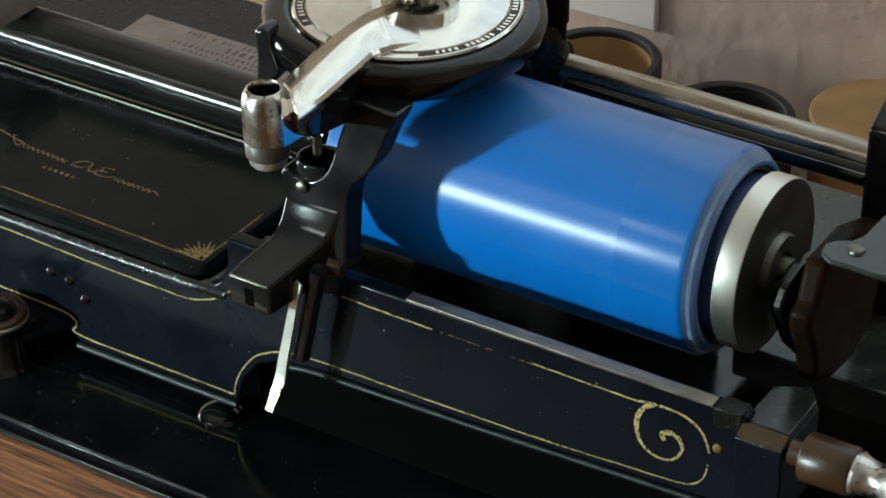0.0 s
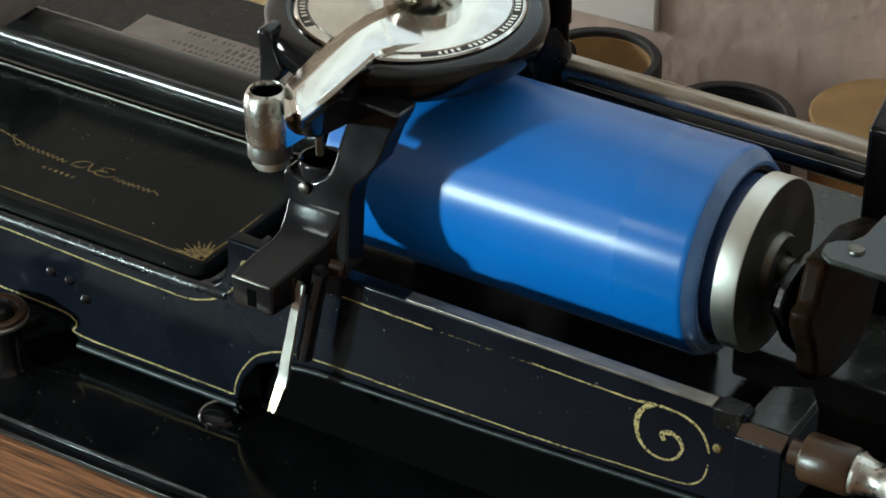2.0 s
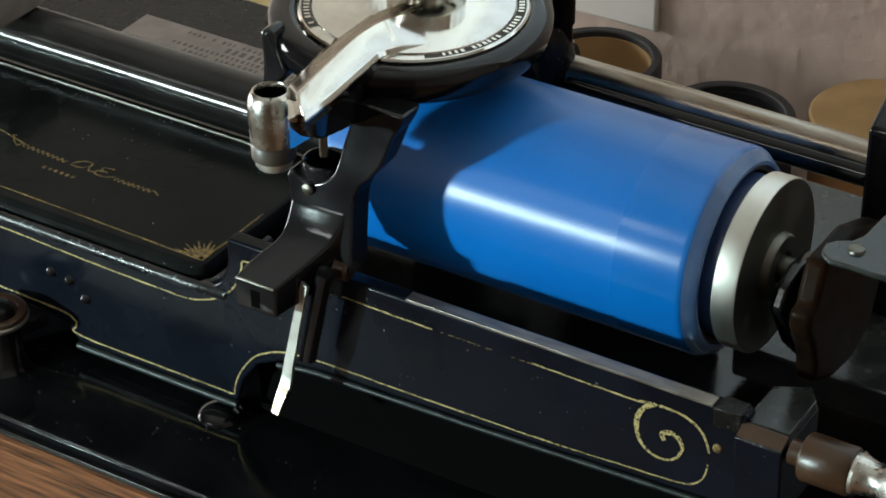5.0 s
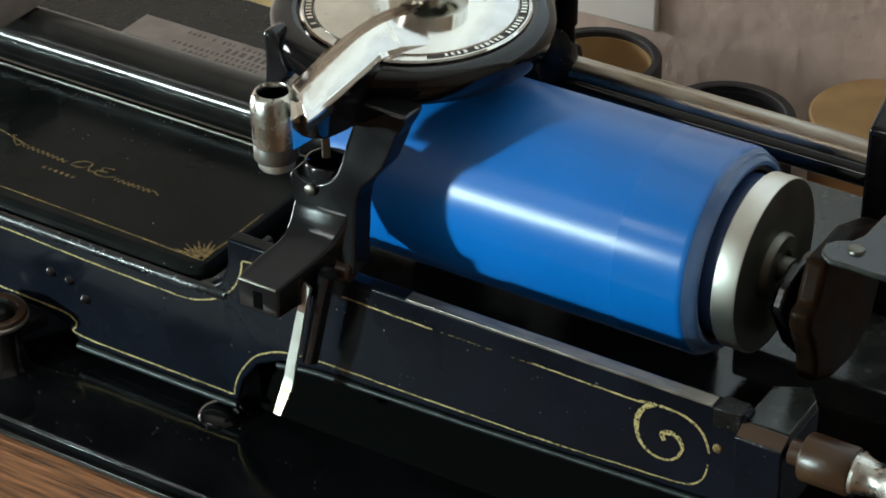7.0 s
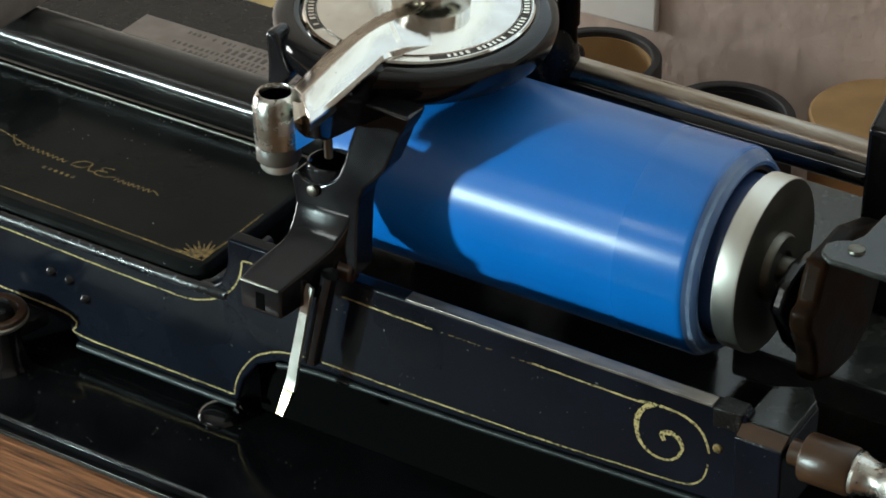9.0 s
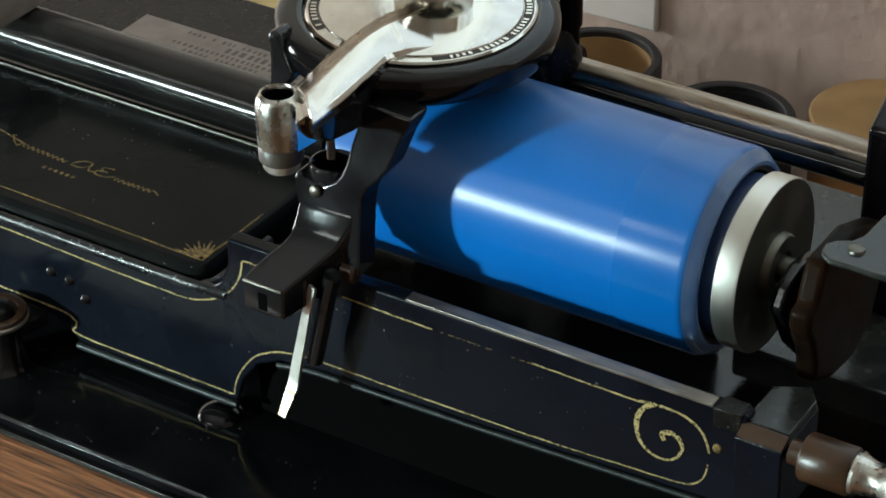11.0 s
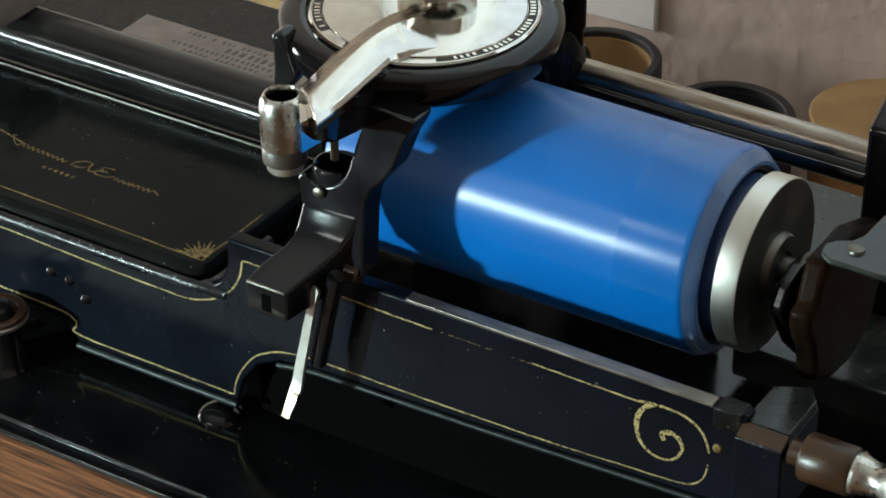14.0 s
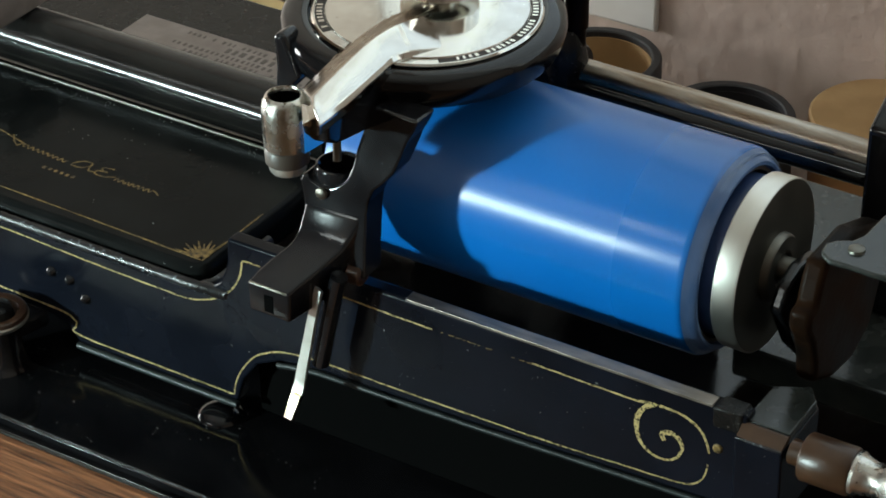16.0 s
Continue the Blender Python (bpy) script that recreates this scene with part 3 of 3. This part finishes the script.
for x in (-142.4, 40):
    part("foot_boss", lathe([(-70.6, 6.6), (-69.9, 6.3), (-69.0, 5.3), (-68.3, 3.8), (-67.9, 2.0), (-67.8, 0)], "z", (x, -48.6, 0), n=40), BASE, base)

# mandrel end, which turns with the record
mandrel = part("mandrel", lathe([(-6.9, 18), (-6.9, 21.6), (-6.7, 22.4), (-6.2, 23.1), (-0.5, 23.2), (-0.1, 22.9), (-0.1, 18)], "x", n=96, closed=True), TURNED_NICKEL, phono, "nickel-plated mandrel end")
part("drum", lathe([(-118, 0), (-118, 22.2), (-6.8, 21.4), (-6.8, 0)], "x", n=96), SHADED_BLUE, mandrel, "drum inside the record, with shade put into its blue")
face = part("end_face", lathe([(-0.6, 22.9), (0, 22.7), (0, 9), (-0.4, 8.8), (-0.4, 0)], "x", n=96), DARK_STEEL, mandrel)
part("hub", lathe([(-0.4, 9.2), (1.6, 9.0), (2.2, 8.4), (2.2, 5), (1.2, 4.4), (1.2, 3.4), (6, 3.2), (6, 0)], "x", n=60), DARK_STEEL, mandrel)
part("mark", box((-0.35, -0.9, 15), (0.12, 0.9, 19.5), 0.1), STEEL, mandrel)

# ---- the record ----
record = thing("cylinder_record", "glossy bright blue celluloid cylinder record, spinning on the mandrel", "record")
R = 27.8
part("grooved_band", lathe([(-119.5, R - 0.5), (-119, R), (-32, R), (-32, R - 2), (-119.5, R - 2)], "x", n=160, closed=True), BLUE, record, "finely grooved blue playing surface")
part("smooth_band", lathe([(-31.99, R - 2), (-31.99, R + 0.05), (-14.2, R + 0.05), (-13.0, R - 0.1), (-12.5, R - 0.5), (-12.5, R - 2)], "x", n=160, closed=True), BLUE_SMOOTH, record, "smooth blue end band")
part("rim", lathe([(-12.6, R - 2), (-12.5, R - 0.5), (-11.2, R - 1.6), (-9.8, R - 2.5), (-9.4, R - 3.0), (-9.5, R - 4.0), (-10.4, R - 4.4), (-14, R - 4.4)], "x", n=160, closed=True), BLUE_RIM, record, "bevelled dull blue rim")
part("core", lathe([(-119, R - 2.1), (-13, R - 2.1), (-10.5, R - 4.5), (-10.5, 22.4), (-119, 23)], "x", n=96, closed=True), INK, record, "dark plaster core")
# title moulded in the rim, too worn to read
for k in range(16):
    a = 2 * math.pi * k / 40
    ob = part("lettering", box((-11.6, -0.5, R - 1.62), (-10.4, 0.5, R - 1.2), 0.05), WORN_BLUE, record)
    ob.rotation_euler = (a, 0, 0)

# ---- carriage ----
carriage = new("carriage")
carriage.parent = phono
carriage["label"] = "black enamelled sliding carriage"
RC = (-104.3, 0.2)
part("ring", lathe([(35, 30), (34.6, 33), (35.4, 35.6), (37.6, 37), (41, 37.7), (43.2, 37.4), (44.4, 36.2), (44.9, 34.0), (45.0, 31.6), (44.8, 30.4), (42, 30.4), (42, 30)], "z", (*RC, 0), n=120, closed=True), BASE, carriage)
outline = [(-110.8, -9.7), (-110.9, -0.8), (-112.0, 11.1), (-112.6, 14.8), (-111.6, 16.8), (-110.0, 16.8), (-108.9, 15.6), (-106.3, 14.8), (-103.9, 15.1), (-101.7, 16.1), (-99.5, 17.7), (-97.7, 19.8),
           (-96.0, 23.7), (-94.2, 29.9), (-91.9, 36.4), (-90.3, 41.4), (-88.6, 43.4), (-75.6, 43.0), (-76.2, 41.2), (-77.3, 38.9), (-79.1, 35.9), (-80.9, 31.4), (-83.4, 25.7), (-86.7, 21.4), (-90.0, 18.2), (-91.7, 14.4), (-92.4, 10.4), (-93.4, -1.5), (-93.7, -9.7)]
bm = slab(outline, "y", -46.9, -38.5, 1.9, segments=4)
for v in bm.verts:            # its top leans back to the ring
    lean = (v.co.z - 10) * 0.2
    v.co += Vector((-0.74 * lean, lean, -0.76 * lean))
part("upright", bm, ENAMEL, carriage)


def loft(sections, bevel=0.8):
    """A bar through rounded rectangles (y, x left, x right, z top, z bottom)."""
    bm = bmesh.new()
    rings = [[bm.verts.new(v) for v in ((a, y, t), (b, y, t + 0.4), (b, y, u), (a, y, u))] for y, a, b, t, u in sections]
    for r0, r1 in zip(rings, rings[1:]):
        for k in range(4):
            j = (k + 1) % 4
            bm.faces.new((r0[k], r0[j], r1[j], r1[k]))
    bm.faces.new(rings[0])
    bm.faces.new(rings[-1])
    bmesh.ops.recalc_face_normals(bm, faces=bm.faces)
    return bevelled(rounded(bm), bevel, 3, 48)


foot = part("arm", loft([(-67.0, -116.0, -103.3, -6.3, -15.0), (-62.5, -115.3, -101.6, -4.5, -14.2), (-58.5, -113.9, -99.9, -2.8, -13.0), (-54.5, -111.9, -98.1, -0.8, -11.6), (-52.0, -111.1, -96.7, 0.8, -9.6),
                         (-50.2, -111.0, -95.9, 2.9, -8.6), (-48.9, -111.0, -95.0, 5.0, -7.6), (-47.9, -111.0, -94.4, 7.2, -7.1), (-47.0, -110.9, -94.0, 8.9, -7.1), (-45.5, -110.8, -93.6, 9.8, -7.0)]), ENAMEL, carriage)
# no cut: a black block on the end face gives the slot's shade
part("slot", box((-110.9, -67.15, -13.6), (-108.1, -66.6, -8.4), 0.1), OPENING_SHADE, foot)
part("worn_edge", box((-115.7, -67.1, -6.75), (-103.7, -66.2, -6.05), 0.3), STEEL, foot)
part("screw", lathe([(-47.7, 0), (-47.7, 1.1), (-47.3, 1.6), (-46.5, 1.6)], "y", (-105.9, 0, 12.6), n=20), STEEL, carriage)
part("pin", lathe([(-96, 2.9), (-92.6, 2.9), (-92.0, 2.3), (-92.0, 0)], "x", (0, -49.2, -6.6), n=28), BROWN, carriage)
part("cup", lathe([(6, 0), (6, 6.0), (17.2, 6.4), (18, 6.1), (18.2, 5.5), (17.6, 4.9), (9, 4.7), (9, 0)], "z", (-105.3, -39.3, 0), n=48), ENAMEL, carriage)
part("guide_post", lathe([(21.5, 0), (21.5, 1.1), (31.5, 1.1), (31.5, 0)], "z", (-103.2, -43, 0), n=20), DARK_STEEL, carriage)
lever = smooth_path([(-98.6, -59.4, -7), (-99.7, -59.4, -11.1), (-101.5, -59.4, -18.6), (-103.1, -59.4, -25.9), (-105.0, -59.4, -34.2), (-106.1, -59.5, -40.0), (-106.9, -61.0, -44.4), (-107.4, -63.6, -48.9)], 6)
widths = [2.2 + 1.1 * min(1, i / 30) - 0.9 * max(0, i - 33) / 10 for i in range(len(lever))]
lift = part("lift_lever", ribbon(lever[:34], widths[:34], 1.1, (-0.075, -0.90, 0.43)), SATIN, carriage, "bright nickel lift lever")
# the bend reflects brown, which is put into the tip's colour
part("lever_tip", ribbon(lever[33:], widths[33:], 1.2, (-0.1, -0.80, 0.55)), WORN_SHEEN, lift, "brown tip, its brown reflection put into the colour")
part("lever_back", sweep([(q.x + 3.6, q.y + 3.4, q.z + 3) for q in lever[:27]], 2.5, 14, 0.9), ENAMEL, lift)
part("rod_sleeve", lathe([(-132, 5), (-132, 7.4), (-131, 8.2), (-84, 8.2), (-82.6, 7.4), (-82.6, 5)], "x", (0, 45.5, 10), n=48), WORN, carriage)
part("web", slab([(-122, 30), (-88, 28), (-88, 42), (-124, 46)], "z", 14, 38, 2.5, segments=3), WORN, carriage)
lump = lathe([(3, 0), (3, 4.6), (8, 6.2), (14, 6.4), (20, 5.4), (24, 3.6), (25, 0)], "z", (-86.5, 43.5, 0), n=28)
for v in lump.verts:
    v.co += Vector(noise.noise_vector(v.co * 0.35)) * 0.9
part("casting", lump, WORN, carriage, "rough worn black casting")
part("clamp_screw", lathe([(10, 2.6), (24.5, 2.6), (24.6, 3.2), (46, 3.4), (47, 2.8), (47, 0)], "z", (-83.6, 45, 0), n=32), RUST, carriage)
part("lug", slab([(-129.2, 45.7), (-128.7, 36.7), (-129.3, 29.0), (-126.8, 28.0), (-120.8, 35.1), (-122.8, 39.5), (-126.0, 46.6)], "y", -33, -26, 1.6, segments=3), ENAMEL, carriage)

# ---- reproducer ----
reproducer = thing("reproducer", "nickel-plated reproducer with a swivel arm, riding on the record", "reproducer")
PC = (-102.3, -1.0)
plate = part("top_plate", lathe([(45.1, 0), (45.1, 30.2), (45.6, 30.4), (46.1, 30.0), (46.15, 29.6), (45.75, 29.5), (45.75, 26.8), (46.2, 26.6), (46.75, 22.5), (47.1, 16), (47.3, 10), (47.4, 0)], "z", (*PC, 0), n=120), NICKEL, reproducer, "polished nickel top plate")


def arc_band(a0, a1, r0, r1, z0, z1, steps):
    pts = [(PC[0] + math.cos(radians(a0 + (a1 - a0) * i / steps)) * r1, PC[1] + math.sin(radians(a0 + (a1 - a0) * i / steps)) * r1) for i in range(steps + 1)]
    pts += [(PC[0] + math.cos(radians(a1 + (a0 - a1) * i / steps)) * r0, PC[1] + math.sin(radians(a1 + (a0 - a1) * i / steps)) * r0) for i in range(steps + 1)]
    return slab(pts, "z", z0, z1, 0)


for a0, a1, step in ((-52, 62, 3.4), (-232, -124, 3.6)):
    part("inscription_band", arc_band(a0, a1, 26.9, 29.4, 45.7, 45.85, 30), INK, plate, "dark recessed band with worn raised lettering")
    a, k = a0 + 2.5, 0
    while a < a1 - 2.5:
        k += 1
        if k % 7 and not (-52 < a < -44):
            part("letter_bar", arc_band(a, a + step * random.uniform(0.45, 0.62), 27.4, 28.9, 45.85, 46.1, 2), NICKEL, plate)
        a += step

R_EDGE = [(-84.5, -14.0, 46.2), (-88.2, -19.5, 46.9), (-91.9, -24.0, 47.5), (-94.3, -29.5, 47.9), (-94.0, -35.4, 48.0), (-93.4, -45.7, 47.9), (-92.9, -57.4, 47.7), (-93.4, -64.6, 47.3)]
M_EDGE = [(-97.0, -2.0, 47.1), (-99.0, -9.0, 47.7), (-101.0, -15.5, 48.3), (-101.8, -22.3, 48.8), (-101.8, -29.2, 49.0), (-101.0, -38.6, 49.0), (-99.8, -51.0, 48.8), (-99.2, -59.2, 48.4)]
L_EDGE = [(-112.0, 5.0, 46.8), (-113.2, -3.0, 46.2), (-112.6, -8.5, 45.9), (-111.7, -14.7, 45.6), (-111.2, -20.0, 45.5), (-110.4, -29.0, 45.2), (-109.4, -40.0, 44.4), (-108.9, -49.0, 43.6)]


def swivel_arm():
    """The faceted arm: a broad facet, a steep one that falls to the other side, and deep flanks."""
    bm = bmesh.new()
    rings = []
    for i, (r, m, l) in enumerate(zip(smooth_path(R_EDGE, 4), smooth_path(M_EDGE, 4), smooth_path(L_EDGE, 4))):
        m = m + Vector((0, 0, 0.3))
        r2, l2 = r + Vector((0.9, -0.7, -1.6)), l + Vector((-0.3, 0.3, -1.2))
        deep = -1.6 - 2.0 * min(1, i / 22)
        rings.append([bm.verts.new(v) for v in (l2 + Vector((0.6, -0.4, deep)), l2, l, m, r, r2, r2 + Vector((-1.2, 0.9, deep)))])
    for r0, r1 in zip(rings, rings[1:]):
        for k in range(7):
            j = (k + 1) % 7
            bm.faces.new((r0[k], r0[j], r1[j], r1[k])).material_index = int(k == 2)
    bm.faces.new(rings[0])
    bm.faces.new(rings[-1])
    bmesh.ops.recalc_face_normals(bm, faces=bm.faces)
    return bevelled(rounded(bm), 0.35, 2, 24)


arm = part("swivel_arm", swivel_arm(), NICKEL, reproducer, "polished nickel arm, specked with wear", 13)
arm.data.materials.append(WORN_SHEEN)      # the narrow facet's brown reflection and worn plating are in the colour


def arm_web():
    """The black web that hangs from the arm's edge and deepens towards the ring."""
    bm = bmesh.new()
    rings = []
    for x, y, z, deep in ((-93.6, -60.5, 45.4, 7), (-93.2, -56.5, 45.6, 9.5), (-93.6, -50, 45.8, 11.5), (-94.0, -45.0, 46.0, 13), (-94.4, -38, 46.0, 14), (-95.0, -30, 45.8, 14)):
        rings.append([bm.verts.new(v) for v in ((x, y, z), (x - 0.2, y, z - deep), (x - 5.5, y, z - deep - 0.6), (x - 6.0, y, z - 2))])
    for r0, r1 in zip(rings, rings[1:]):
        for k in range(4):
            bm.faces.new((r0[k], r0[(k + 1) % 4], r1[(k + 1) % 4], r1[k]))
    bm.faces.new(rings[0])
    bm.faces.new(rings[-1])
    bmesh.ops.recalc_face_normals(bm, faces=bm.faces)
    return bevelled(rounded(bm), 1.0, 3, 48)


part("arm_web", arm_web(), ENAMEL, reproducer, "black enamelled web under the arm")
part("weight_link", slab([(-97.3, -56.0), (-98.4, -64.0), (-104.5, -55.6)], "z", 35.2, 44.0, 0.3), NICKEL, reproducer, "nickel lug under the tip of the arm")
part("body", lathe([(29.6, 0), (29.6, 9), (31.0, 22), (33.0, 26.5), (38, 28.6), (38, 0)], "z", (*RC, 0), n=72), ENAMEL, reproducer, "black reproducer body")
HC = (PC[0], PC[1] + 6, 0)
part("hub", lathe([(47.0, 5.4), (47.6, 4.6), (49, 4.4), (52.5, 4.4), (52.5, 0)], "z", HC, n=72), NICKEL, reproducer)
part("cap", lathe([(49.2, 4.2), (49.5, 9.8), (50.0, 10.6), (55.5, 10.6), (56.2, 9.0), (57, 0)], "z", HC, n=72), NICKEL, reproducer)
W = (-111.2, -53.4, 0)
weight = part("weight", lathe([(28.6, 5.06), (29.1, 5.77), (39.0, 6.08), (41.6, 5.69), (43.2, 4.90), (43.5, 4.27), (42.8, 3.95), (37.0, 3.79), (37.0, 0.00)], "z", W, n=64), TARNISHED, reproducer, "tarnished nickel weight, hollow at the top")
# black plug added to darken the hollow, in place of its shade
part("bore", lathe([(37.1, 0.00), (37.1, 3.71), (42.2, 3.83), (37.6, 3.48), (37.6, 0.00)], "z", W, n=48), OPENING_SHADE, weight)
part("collar", lathe([(24.2, 0.00), (24.2, 5.30), (24.6, 5.69), (28.4, 5.77), (28.8, 5.45), (28.8, 0.00)], "z", W, n=64), GREY_BROWN, weight, "brown collar")
part("tip", lathe([(21.6, 0.00), (21.6, 4.27), (22.3, 4.74), (24.3, 4.82), (24.3, 0.00)], "z", W, n=48), SATIN, weight)


# ---- what moves ----
TRAVEL = 6.1 * MM          # towards +x in the clip's sixteen seconds
TURNS_A_SECOND = 160 / 60


def motions():
    slide = [(k * 0.5, (k / 32 - 1.0) * TRAVEL) for k in range(33)]
    walk(carriage, [(t, pose(x, 0, 0)) for t, x in slide])
    walk(reproducer, [(t, pose(x, 0, AXIS_Z)) for t, x in slide])
    step = 1 / 15
    turns = [(i * step, 360 * TURNS_A_SECOND * i * step) for i in range(int(16 / step) + 1)]
    walk(record, [(t, pose(0, 0, AXIS_Z, a)) for t, a in turns])
    walk(mandrel, [(t, pose(0, 0, 0, a)) for t, a in turns])


motions()
